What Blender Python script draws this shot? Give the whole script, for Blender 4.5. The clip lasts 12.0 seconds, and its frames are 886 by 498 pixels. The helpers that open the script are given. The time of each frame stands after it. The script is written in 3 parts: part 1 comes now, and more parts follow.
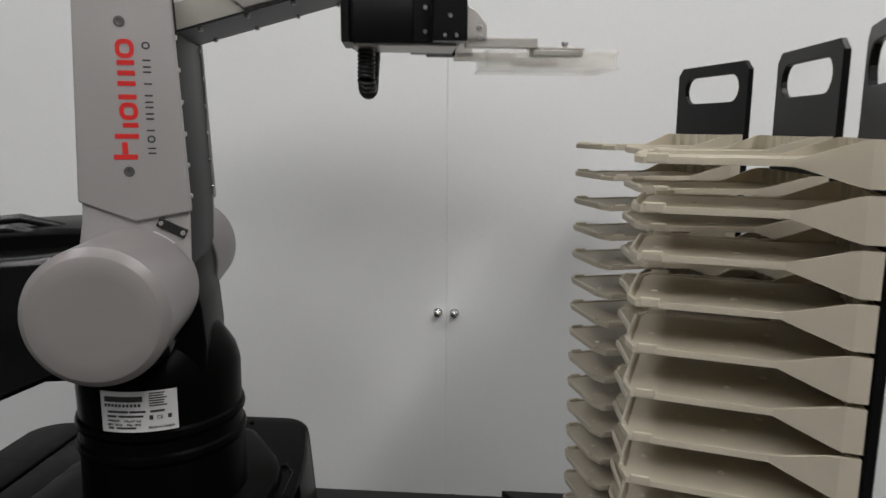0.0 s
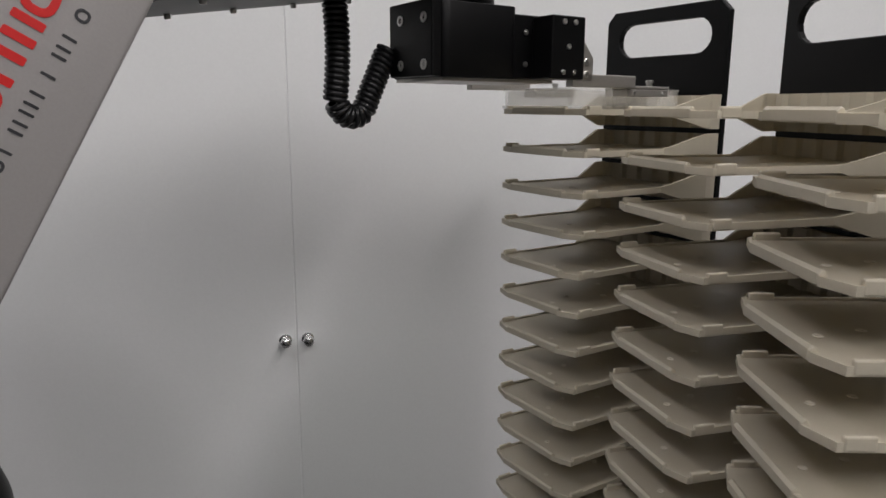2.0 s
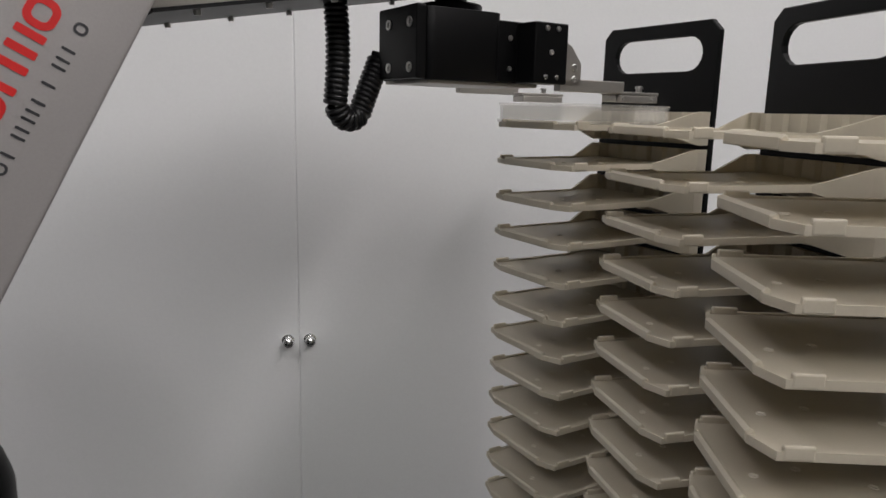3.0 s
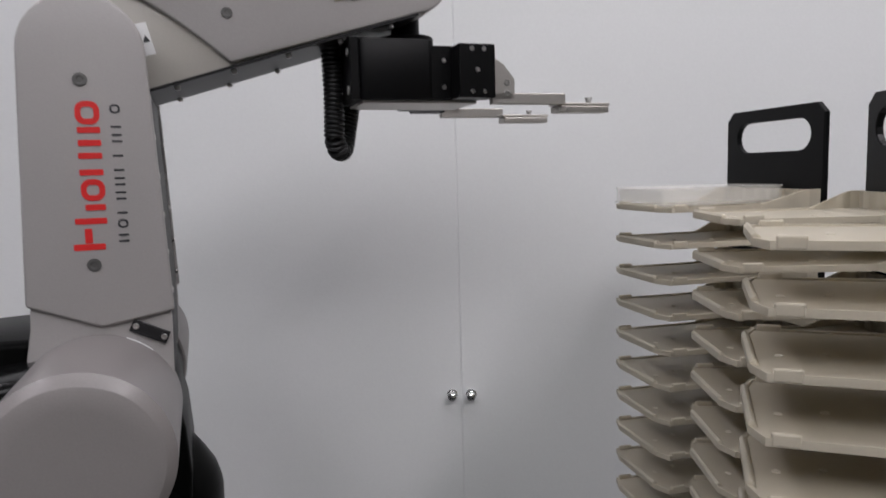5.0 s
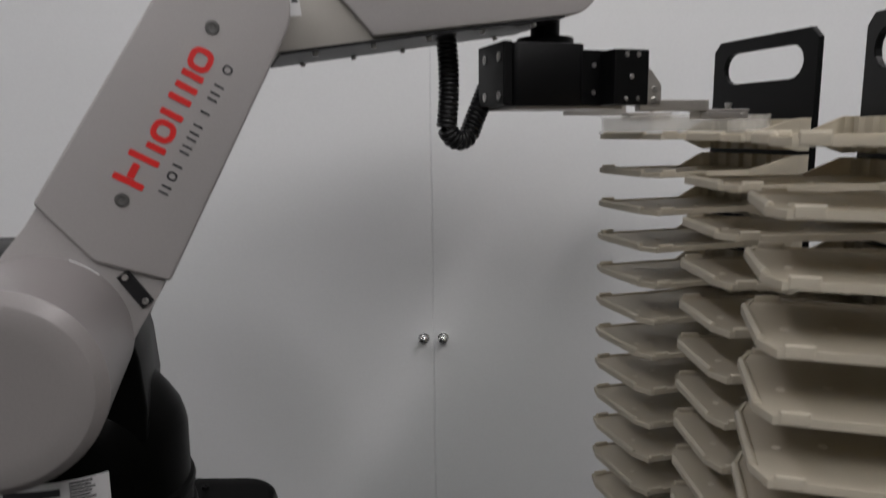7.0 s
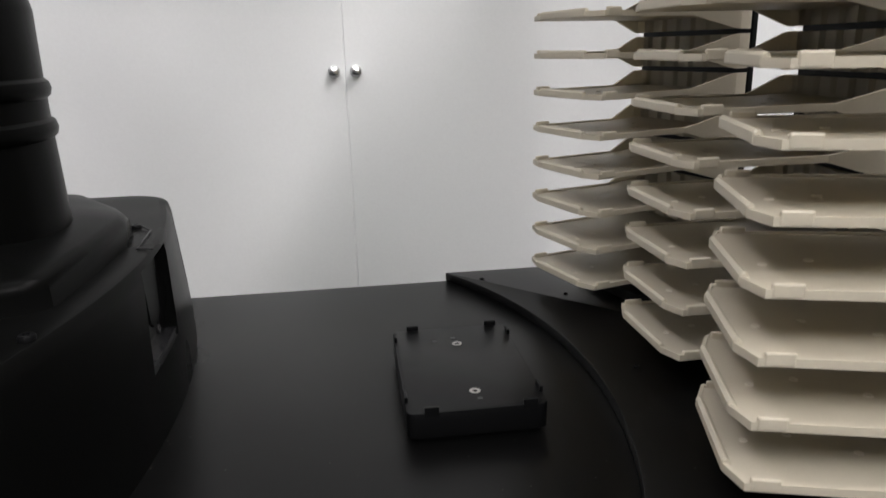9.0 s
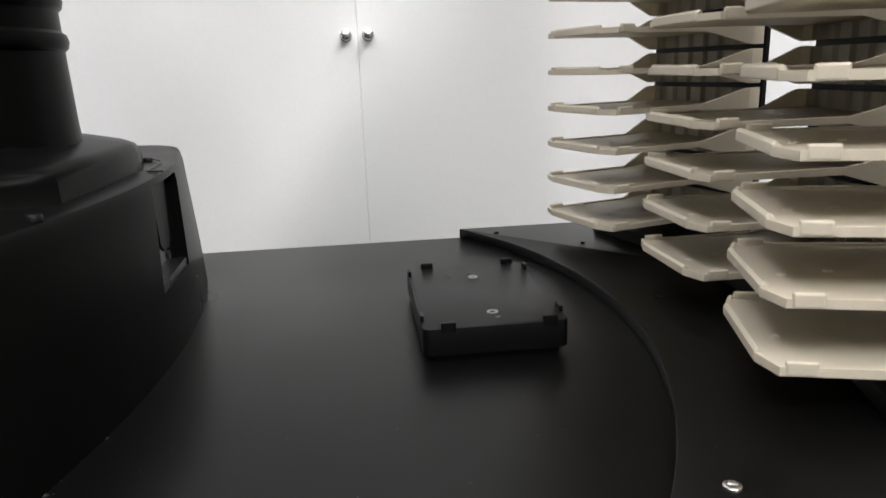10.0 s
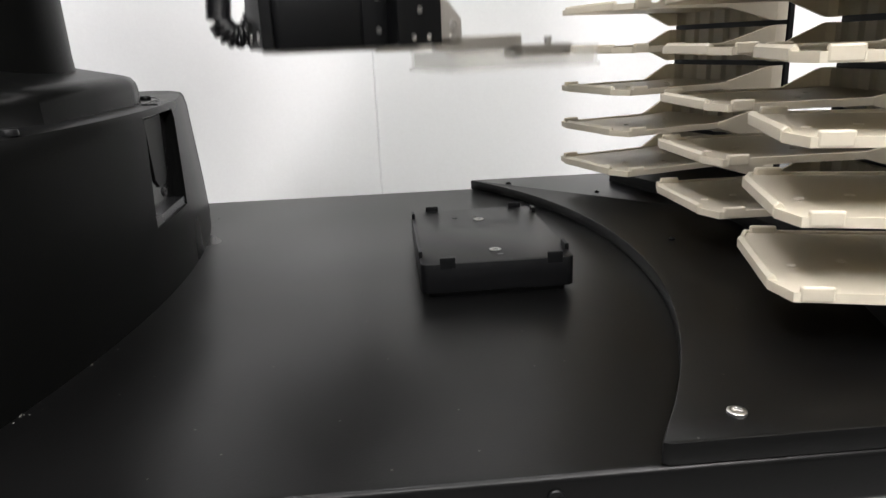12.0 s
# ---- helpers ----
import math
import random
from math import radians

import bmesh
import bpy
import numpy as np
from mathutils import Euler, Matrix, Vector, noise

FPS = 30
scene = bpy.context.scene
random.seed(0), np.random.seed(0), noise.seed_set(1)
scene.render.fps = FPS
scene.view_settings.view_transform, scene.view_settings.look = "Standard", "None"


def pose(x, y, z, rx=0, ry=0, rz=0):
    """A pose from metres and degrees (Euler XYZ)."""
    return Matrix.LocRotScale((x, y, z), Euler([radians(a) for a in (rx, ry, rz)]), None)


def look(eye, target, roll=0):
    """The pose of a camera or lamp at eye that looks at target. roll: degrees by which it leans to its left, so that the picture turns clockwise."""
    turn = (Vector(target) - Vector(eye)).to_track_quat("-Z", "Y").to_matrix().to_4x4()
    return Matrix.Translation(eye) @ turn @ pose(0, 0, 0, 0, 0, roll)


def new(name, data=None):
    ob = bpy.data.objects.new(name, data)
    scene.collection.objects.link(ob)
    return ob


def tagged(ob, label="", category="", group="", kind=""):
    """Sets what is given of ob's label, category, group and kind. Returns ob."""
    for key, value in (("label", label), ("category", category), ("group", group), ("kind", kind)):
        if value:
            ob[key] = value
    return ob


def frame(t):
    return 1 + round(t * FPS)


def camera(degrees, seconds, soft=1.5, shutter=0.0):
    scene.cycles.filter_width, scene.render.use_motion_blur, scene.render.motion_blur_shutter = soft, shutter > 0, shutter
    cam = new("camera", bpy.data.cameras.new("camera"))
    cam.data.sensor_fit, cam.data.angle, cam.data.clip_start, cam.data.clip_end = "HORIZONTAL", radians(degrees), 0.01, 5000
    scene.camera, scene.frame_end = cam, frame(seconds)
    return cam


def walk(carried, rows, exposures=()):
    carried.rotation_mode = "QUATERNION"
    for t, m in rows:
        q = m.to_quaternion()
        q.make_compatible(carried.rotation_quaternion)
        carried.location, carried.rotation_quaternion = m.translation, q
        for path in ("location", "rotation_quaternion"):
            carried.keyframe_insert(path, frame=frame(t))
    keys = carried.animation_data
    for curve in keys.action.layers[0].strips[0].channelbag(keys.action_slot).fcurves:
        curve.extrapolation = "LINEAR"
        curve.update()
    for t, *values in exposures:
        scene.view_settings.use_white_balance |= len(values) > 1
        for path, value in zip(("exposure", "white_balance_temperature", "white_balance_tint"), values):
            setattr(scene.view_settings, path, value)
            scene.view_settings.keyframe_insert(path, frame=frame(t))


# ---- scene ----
cam = camera(64.87, 12.0, shutter=0.4)
PATH = [
    (0, (0.0927, 0.0142, 0.4897), (-0.0671, 1.9783, 0.1481), 0.30),
    (0.3, (0.0930, 0.0580, 0.4860), (-0.0860, 2.0199, 0.1410), 0.56),
    (0.5, (0.0856, 0.0884, 0.4830), (-0.1088, 2.0479, 0.1333), 0.39),
    (1, (0.0322, 0.1726, 0.4725), (0.0641, 2.1388, 0.1082), 0.32),
    (1.5, (-0.0236, 0.2507, 0.4774), (0.3471, 2.1773, 0.0890), -0.15),
    (2, (-0.0307, 0.2691, 0.4744), (0.4932, 2.1575, 0.0733), 0.26),
    (2.5, (-0.0246, 0.2627, 0.4777), (0.5163, 2.1460, 0.0773), 1.33),
    (4.5, (0.0318, 0.1653, 0.4960), (0.0344, 2.1460, 0.2190), -1.34),
    (5, (0.0541, 0.1414, 0.5077), (-0.0784, 2.1250, 0.2896), -1.56),
    (5.5, (0.0683, 0.1336, 0.5168), (-0.1590, 2.1145, 0.3606), -2.09),
    (6, (0.0734, 0.1395, 0.5139), (-0.1131, 2.1249, 0.3612), -1.83),
    (6.5, (0.0691, 0.1497, 0.5040), (-0.0402, 2.1370, 0.3073), -1.43),
    (7, (0.0380, 0.1678, 0.4761), (0.0133, 2.1403, 0.1465), -0.68),
    (7.2, (0.0441, 0.1738, 0.4495), (0.0067, 2.1447, 0.1116), -0.30),
    (8.8, (0.0107, 0.2140, 0.2440), (0.2641, 2.1206, -0.3044), -1.50),
    (9, (0.0144, 0.2128, 0.2307), (0.2576, 2.1190, -0.3235), -1.51),
    (9.5, (0.0088, 0.2071, 0.1983), (0.2419, 2.1201, -0.3363), -1.68),
    (10, (0.0082, 0.2080, 0.1675), (0.2260, 2.1310, -0.3371), -1.98),
    (10.5, (0.0124, 0.2119, 0.1436), (0.2042, 2.1415, -0.3461), -1.92),
    (11, (0.0168, 0.2169, 0.1341), (0.1968, 2.1365, -0.3979), -1.41),
    (11.5, (0.0210, 0.2174, 0.1345), (0.1697, 2.1322, -0.4237), -2.05),
    (12, (0.0232, 0.2162, 0.1384), (0.1639, 2.1297, -0.4262), -2.27),
]

EXPO = [(0, -0.25, 6520, 14), (1.0, -0.28, 6520, 16), (2.7, -0.33, 6580, 17), (4.5, -0.30, 6370, 18), (5.0, -0.30, 6320, 19), (6.0, -0.55, 6330, 19), (6.5, -0.60, 6330, 20), (7.2, -0.48, 6500, 16), (8.8, 0.56, 6500, 16), (9.5, 0.82, 6500, 15), (10.5, 1.24, 6500, 15), (12.0, 1.52, 6500, 15)]
walk(cam, [(t, look(e, g, r)) for t, e, g, r in PATH], EXPO)

# ---- light ----
world = bpy.data.worlds.new("room_air")
scene.world = world
world.use_nodes = True
world.node_tree.nodes["Background"].inputs[0].default_value = (0.9, 0.95, 1.0, 1)
world.node_tree.nodes["Background"].inputs[1].default_value = 0.05
CEIL = 1.75
# right tube inferred, left one assumed; last two are fill for shelves and lower wall
LIGHTS = [(0.92, -0.30, 0.16, 2.3, 22.5, (1.0, 0.98, 0.955)), (-0.90, -0.30, 0.16, 2.3, 14, (0.985, 0.97, 0.98)), (0.05, -1.15, 1.9, 0.9, 12, (0.91, 1.0, 0.95)), (0.15, 0.45, 1.3, 0.2, 3.8, (0.93, 1.0, 0.96))]
for lx, ly, sx, sy, watt, hue in LIGHTS:
    lamp = bpy.data.lights.new("ceiling_lamp", "AREA")
    lamp.shape, lamp.size, lamp.size_y, lamp.energy = "RECTANGLE", sx, sy, watt
    lamp.color = hue
    new("ceiling_lamp", lamp).matrix_world = pose(lx, ly, CEIL - 0.06)


# ---- materials ----
def mat(name, color, rough=0.4, metal=0.0, grain=60.0, amount=0.08, bump=0.0, stain=6.0, spec=0.5, **more):
    m = bpy.data.materials.new(name)
    m.use_nodes = True
    nt = m.node_tree
    b = nt.nodes["Principled BSDF"]
    b.inputs["Roughness"].default_value, b.inputs["Metallic"].default_value = rough, metal
    b.inputs["Specular IOR Level"].default_value = spec
    for key, value in more.items():
        b.inputs[key.replace("_", " ")].default_value = value
    tex = nt.nodes.new("ShaderNodeTexCoord")
    fine, broad = nt.nodes.new("ShaderNodeTexNoise"), nt.nodes.new("ShaderNodeTexNoise")
    fine.inputs["Scale"].default_value, broad.inputs["Scale"].default_value = grain * 10, stain
    fine.inputs["Detail"].default_value = 4
    for n in (fine, broad):
        nt.links.new(tex.outputs["Object"], n.inputs["Vector"])
    mix = nt.nodes.new("ShaderNodeMath")
    mix.operation = "ADD"
    nt.links.new(fine.outputs["Fac"], mix.inputs[0])
    nt.links.new(broad.outputs["Fac"], mix.inputs[1])
    ramp = nt.nodes.new("ShaderNodeMapRange")
    ramp.inputs["From Min"].default_value, ramp.inputs["From Max"].default_value = 0.6, 1.4
    ramp.inputs["To Min"].default_value, ramp.inputs["To Max"].default_value = 1 - amount, 1 + amount
    nt.links.new(mix.outputs[0], ramp.inputs["Value"])
    tint = nt.nodes.new("ShaderNodeVectorMath")
    tint.operation = "SCALE"
    tint.inputs[0].default_value = color
    nt.links.new(ramp.outputs[0], tint.inputs["Scale"])
    nt.links.new(tint.outputs[0], b.inputs["Base Color"])
    rr = nt.nodes.new("ShaderNodeMapRange")
    rr.inputs["From Min"].default_value, rr.inputs["From Max"].default_value = 0.3, 0.7
    rr.inputs["To Min"].default_value, rr.inputs["To Max"].default_value = max(0.02, rough - 0.06), rough + 0.06
    nt.links.new(broad.outputs["Fac"], rr.inputs["Value"])
    nt.links.new(rr.outputs[0], b.inputs["Roughness"])
    if bump:
        bp = nt.nodes.new("ShaderNodeBump")
        bp.inputs["Strength"].default_value, bp.inputs["Distance"].default_value = bump, 0.0006
        nt.links.new(fine.outputs["Fac"], bp.inputs["Height"])
        nt.links.new(bp.outputs[0], b.inputs["Normal"])
    return m


WHITE = mat("white_enamel", (0.782, 0.795, 0.792), 0.38, grain=30, amount=0.025, bump=0.12, stain=2.5)
# unseen room surfaces, tones set for ambient bounce and dark reflections
ROOMWALL = mat("room_paint", (0.19, 0.195, 0.19), 0.7, grain=20, amount=0.04, bump=0.2)
FLOORM = mat("grey_vinyl", (0.22, 0.22, 0.215), 0.45, grain=20, amount=0.1)
DECK = mat("black_laminate", (0.0018, 0.0018, 0.0018), 0.31, grain=90, amount=0.25, bump=0.05, stain=3, spec=0.18)
# a little dust on the table
nt = DECK.node_tree
dust, near, blend = nt.nodes.new("ShaderNodeTexVoronoi"), nt.nodes.new("ShaderNodeMath"), nt.nodes.new("ShaderNodeMixRGB")
dust.voronoi_dimensions = "2D"
dust.inputs["Scale"].default_value = 22.0
near.operation = "LESS_THAN"
near.inputs[1].default_value = 0.011
nt.links.new(next(n for n in nt.nodes if n.type == "TEX_COORD").outputs["Object"], dust.inputs["Vector"])
nt.links.new(dust.outputs["Distance"], near.inputs[0])
nt.links.new(near.outputs[0], blend.inputs[0])
nt.links.new(nt.nodes["Principled BSDF"].inputs["Base Color"].links[0].from_socket, blend.inputs[1])
blend.inputs[2].default_value = (0.05, 0.05, 0.045, 1)
nt.links.new(blend.outputs[0], nt.nodes["Principled BSDF"].inputs["Base Color"])
ANOD = mat("black_anodised", (0.003, 0.0031, 0.0034), 0.38, grain=90, amount=0.2, bump=0.08, spec=0.17)
BEIGE = mat("beige_plastic", (0.655, 0.605, 0.495), 0.42, grain=50, amount=0.05, bump=0.06)
nt = BEIGE.node_tree
glow, blend = nt.nodes.new("ShaderNodeBsdfTranslucent"), nt.nodes.new("ShaderNodeMixShader")
glow.inputs["Color"].default_value = (0.69, 0.63, 0.51, 1)
blend.inputs[0].default_value = 0.36
nt.links.new(nt.nodes["Principled BSDF"].outputs[0], blend.inputs[1])
nt.links.new(glow.outputs[0], blend.inputs[2])
nt.links.new(blend.outputs[0], nt.nodes["Material Output"].inputs[0])
BLACKG = mat("glossy_black_plastic", (0.004, 0.004, 0.0042), 0.2, grain=80, amount=0.2, bump=0.05, spec=0.22)
PEDESTAL = mat("pale_grey_powder_coat", (0.45, 0.45, 0.44), 0.45, grain=60, amount=0.06, bump=0.15)
HOLE = mat("moulded_dimple", (0.74, 0.69, 0.58), 0.45)
GREY = mat("grey_paint", (0.350, 0.334, 0.325), 0.38, grain=70, amount=0.05, bump=0.1)
CREAM = mat("pale_grey_paint", (0.43, 0.41, 0.37), 0.4, grain=70, amount=0.04, bump=0.08)
# the arm's grey darkened: shade on the cap faces put into the colour
CAP_SHADED = mat("warm_grey_paint", (0.225, 0.208, 0.204), 0.36, grain=70, amount=0.05, bump=0.1)
SCREW = mat("grey_screw_metal", (0.11, 0.108, 0.104), 0.35, 0.4, grain=70, amount=0.15)
DGREY = mat("dark_grey_metal", (0.015, 0.015, 0.0155), 0.42, grain=70, amount=0.12, spec=0.16)
BLACKP = mat("black_plastic", (0.0024, 0.0025, 0.0024), 0.30, grain=80, amount=0.2, bump=0.08, spec=0.034)
DUST = mat("grey_dust", (0.06, 0.058, 0.052), 0.8)
RUBBER = mat("black_rubber", (0.01, 0.01, 0.011), 0.28, grain=80, amount=0.2)
STEEL = mat("steel", (0.55, 0.54, 0.52), 0.3, 1.0, grain=90, amount=0.1, bump=0.05)
ALU = mat("brushed_aluminium", (0.50, 0.48, 0.45), 0.42, 0.9, grain=90, amount=0.1, bump=0.08)
CHROME = mat("chrome", (0.85, 0.85, 0.85), 0.22, 1.0, amount=0.02)
RED = mat("red_print", (0.62, 0.02, 0.018), 0.4, amount=0.05)
INK = mat("dark_print", (0.035, 0.035, 0.04), 0.45)
LABEL = mat("label_film", (0.74, 0.74, 0.74), 0.4, amount=0.03)
GOLD = mat("brass_plate", (0.45, 0.42, 0.30), 0.4, 0.8)
LAMPM = bpy.data.materials.new("lamp_diffuser")
LAMPM.use_nodes = True
LAMPM.node_tree.nodes["Principled BSDF"].inputs["Emission Color"].default_value = (1, 0.98, 0.94, 1)
LAMPM.node_tree.nodes["Principled BSDF"].inputs["Emission Strength"].default_value = 3.0


def clear_plastic():
    m = bpy.data.materials.new("clear_polystyrene")
    m.use_nodes = True
    nt = m.node_tree
    b = nt.nodes["Principled BSDF"]
    b.inputs["Base Color"].default_value = (0.87, 0.85, 0.79, 1)
    b.inputs["Roughness"].default_value = 0.25
    tr = nt.nodes.new("ShaderNodeBsdfTransparent")
    mx = nt.nodes.new("ShaderNodeMixShader")
    mx.inputs[0].default_value = 0.26
    nt.links.new(tr.outputs[0], mx.inputs[1])
    nt.links.new(b.outputs[0], mx.inputs[2])
    nt.links.new(mx.outputs[0], nt.nodes["Material Output"].inputs[0])
    return m


CLEAR = clear_plastic()


# ---- mesh helpers ----
def part(name, bm, material, parent=None, label="", smooth=False):
    me = bpy.data.meshes.new(name)
    bmesh.ops.recalc_face_normals(bm, faces=bm.faces)
    bm.to_mesh(me)
    bm.free()
    for m in (material if isinstance(material, (list, tuple)) else (material,)):
        me.materials.append(m)
    if smooth:
        me.polygons.foreach_set("use_smooth", [True] * len(me.polygons))
        me.set_sharp_from_angle(angle=radians(35))
    ob = new(name, me)
    if parent:
        attach(ob, parent)
    if label:
        tagged(ob, label)
    return ob


def attach(ob, parent):
    """Parent ob, no deeper than thing, part, sub-part."""
    if parent.parent and parent.parent.parent:
        ob.matrix_basis = parent.matrix_basis.copy()
        parent = parent.parent
    ob.parent = parent


def share(name, ob, parent, m=None):
    o = new(name, ob.data)
    o.parent = parent
    if m is not None:
        o.matrix_basis = m
    return o


def bevel(bm, geom_edges, r, seg=2):
    if r > 0:
        bmesh.ops.bevel(bm, geom=geom_edges, offset=r, segments=seg, profile=0.5, affect="EDGES", clamp_overlap=True)


def box(bm, x0, x1, y0, y1, z0, z1, r=0.0, seg=2):
    sub = bmesh.new()
    bmesh.ops.create_cube(sub, size=1)
    for v in sub.verts:
        v.co = Vector((x0 + (v.co.x + 0.5) * (x1 - x0), y0 + (v.co.y + 0.5) * (y1 - y0), z0 + (v.co.z + 0.5) * (z1 - z0)))
    bevel(sub, sub.edges[:], r, seg)
    merge(bm, sub)
    return bm


def merge(bm, sub, m=None, slot=0):
    if m is not None:
        bmesh.ops.transform(sub, matrix=m, verts=sub.verts)
    if slot:
        for f in sub.faces:
            f.material_index = slot
    me = bpy.data.meshes.new("temp")
    sub.to_mesh(me)
    sub.free()
    bm.from_mesh(me)
    bpy.data.meshes.remove(me)


def prism(bm, outline, lo, hi, plane="xy", r=0.0, holes=(), seg=2, slot=0):
    """An outline pushed from lo to hi along the plane's normal; the holes go through."""
    sub = bmesh.new()

    def put(p, h):
        return {"xy": (p[0], p[1], h), "xz": (p[0], h, p[1]), "yz": (h, p[0], p[1])}[plane]
    loops = [list(outline)] + [list(h) for h in holes]
    edges, base = [], []
    for loop in loops:
        vs = [sub.verts.new(put(p, lo)) for p in loop]
        edges += [sub.edges.new((vs[i], vs[(i + 1) % len(vs)])) for i in range(len(vs))]
        base.append(vs)
    if holes:
        bmesh.ops.triangle_fill(sub, use_beauty=True, use_dissolve=True, edges=edges)
    else:
        sub.faces.new(base[0])
    up = bmesh.ops.extrude_face_region(sub, geom=sub.faces[:])
    shift = Vector(put((0, 0), hi - lo))
    bmesh.ops.translate(sub, vec=shift, verts=[g for g in up["geom"] if isinstance(g, bmesh.types.BMVert)])
    bmesh.ops.recalc_face_normals(sub, faces=sub.faces)
    if r:
        rim = [e for e in sub.edges if len(e.link_faces) == 2 and e.calc_face_angle(0) > 0.9]
        bevel(sub, rim, r, seg)
    merge(bm, sub, None, slot)
    return bm


def lathe(bm, profile, n=48, m=None, slot=0):
    """Turn (radius, height) pairs round z."""
    sub = bmesh.new()
    rings = []
    for rad, h in profile:
        rings.append([sub.verts.new((rad * math.cos(2 * math.pi * i / n), rad * math.sin(2 * math.pi * i / n), h)) for i in range(n)])
    for a, b in zip(rings, rings[1:]):
        for i in range(n):
            sub.faces.new((a[i], a[(i + 1) % n], b[(i + 1) % n], b[i]))
    sub.faces.new(rings[0][::-1])
    sub.faces.new(rings[-1])
    merge(bm, sub, m, slot)
    return bm


def arc(cx, cy, r, a0, a1, n=10):
    return [(cx + r * math.cos(radians(a0 + (a1 - a0) * i / n)), cy + r * math.sin(radians(a0 + (a1 - a0) * i / n))) for i in range(n + 1)]


def rounded(x0, x1, y0, y1, r, n=5):
    return arc(x1 - r, y1 - r, r, 0, 90, n) + arc(x0 + r, y1 - r, r, 90, 180, n) + arc(x0 + r, y0 + r, r, 180, 270, n) + arc(x1 - r, y0 + r, r, 270, 360, n)


def tube(name, points, r, material, parent, label="", res=2):
    cu = bpy.data.curves.new(name, "CURVE")
    cu.dimensions, cu.bevel_depth, cu.bevel_resolution = "3D", r, res
    sp = cu.splines.new("POLY")
    sp.points.add(len(points) - 1)
    for p, q in zip(sp.points, points):
        p.co = (*q, 1)
    cu.materials.append(material)
    ob = new(name, cu)
    attach(ob, parent)
    if label:
        tagged(ob, label)
    return ob


# turn a z-axis solid to point along -y or x
TO_MY = pose(0, 0, 0, 90, 0, 0)
TO_X = pose(0, 0, 0, 0, 90, 0)


def screw_head(bm, at, turn=TO_MY, r=0.0032, h=0.0012, slot=0):
    lathe(bm, [(r, 0), (r, h * 0.6), (r * 0.85, h), (r * 0.5, h), (r * 0.42, h * 0.35)], 14, Matrix.Translation(at) @ turn, slot)


# ---- the room: floor, ceiling and outer walls are an added, unseen shell ----
def slab(name, label, material, *dims, r=0.0):
    return tagged(part(name, box(bmesh.new(), *dims, r), material), label, name.split("_")[0], kind="structure")


WALL_Y, SEAM = 1.0643, 0.0128
slab("floor", "grey vinyl laboratory floor", FLOORM, -2.4, 2.4, -2.6, 1.3, -0.90, -0.85)
slab("ceiling", "unseen grey ceiling added to close the room, toned for bounce light", ROOMWALL, -2.4, 2.4, -2.6, 1.3, CEIL, CEIL + 0.05)
slab("wall_west", "unseen grey wall added to close the room, toned for bounce light", ROOMWALL, -2.45, -2.4, -2.6, 1.3, -0.85, CEIL)
slab("wall_east", "unseen grey wall added to close the room, toned for bounce light", ROOMWALL, 2.4, 2.45, -2.6, 1.3, -0.85, CEIL)
slab("wall_south", "unseen grey wall added to close the room, toned for bounce light", ROOMWALL, -2.4, 2.4, -2.65, -2.6, -0.85, CEIL)
slab("wall_north", "plain wall behind the white panels", ROOMWALL, -2.4, 2.4, 1.25, 1.3, -0.85, CEIL)
# unseen panels over all four lamps, the two added fills included
for lx, ly, sx, sy, watt, hue in LIGHTS:
    fix = tagged(new("ceiling_light"), "unseen ceiling panel with a glowing diffuser, two of the four added as fill", "ceiling light", "ceiling lights")
    fix.matrix_basis = pose(lx, ly, CEIL)
    part("frame", prism(bmesh.new(), rounded(-sx / 2 - 0.03, sx / 2 + 0.03, -sy / 2 - 0.03, sy / 2 + 0.03, 0.01), -0.045, -0.001, holes=[rounded(-sx / 2, sx / 2, -sy / 2, sy / 2, 0.005)]), ROOMWALL, fix)
    part("diffuser", box(bmesh.new(), -sx / 2, sx / 2, -sy / 2, sy / 2, -0.03, -0.02), LAMPM, fix)


def wall_panel(x0, x1, label, knobs):
    top = tagged(part("wall_panel", box(bmesh.new(), x0, x1, WALL_Y, WALL_Y + 0.02, -0.84, 1.55, 0.0009, 2), WHITE), label, "wall panel", "white wall panels", "structure")
    for kx, kz in knobs:
        bm = lathe(bmesh.new(), [(0.0085, 0), (0.0085, 0.0012), (0.005, 0.002), (0.0045, 0.006), (0.0070, 0.009), (0.0076, 0.012), (0.0066, 0.0155), (0.004, 0.0175), (0.001, 0.018)], 24, pose(kx, WALL_Y, kz, 90, 0, 0) @ Matrix.Scale(0.84, 4))
        part("knob", bm, CHROME, top, "small domed chrome knob", True)


wall_panel(-1.6, SEAM - 0.0005, "smooth white enamelled wall panel with chrome knobs", [(0.0, 0.2067), (0.0, -0.104)])
wall_panel(SEAM + 0.0005, 1.6, "smooth white enamelled wall panel with chrome knobs", [(0.0257, 0.2067), (0.0257, -0.104)])


# added strip: makes the joint shallow so its shade stays a faint line
tagged(part("seam_strip", box(bmesh.new(), SEAM - 0.00048, SEAM + 0.00048, WALL_Y + 0.0012, WALL_Y + 0.0195, -0.84, 1.55), WHITE), "white strip added in the panel joint to lighten its shade", "trim", kind="structure")
tagged(part("panel_batten", box(bmesh.new(), SEAM - 0.03, SEAM + 0.03, WALL_Y + 0.0202, WALL_Y + 0.03, -0.84, 1.55), WHITE), "white batten behind the panel joint", "trim", kind="structure")


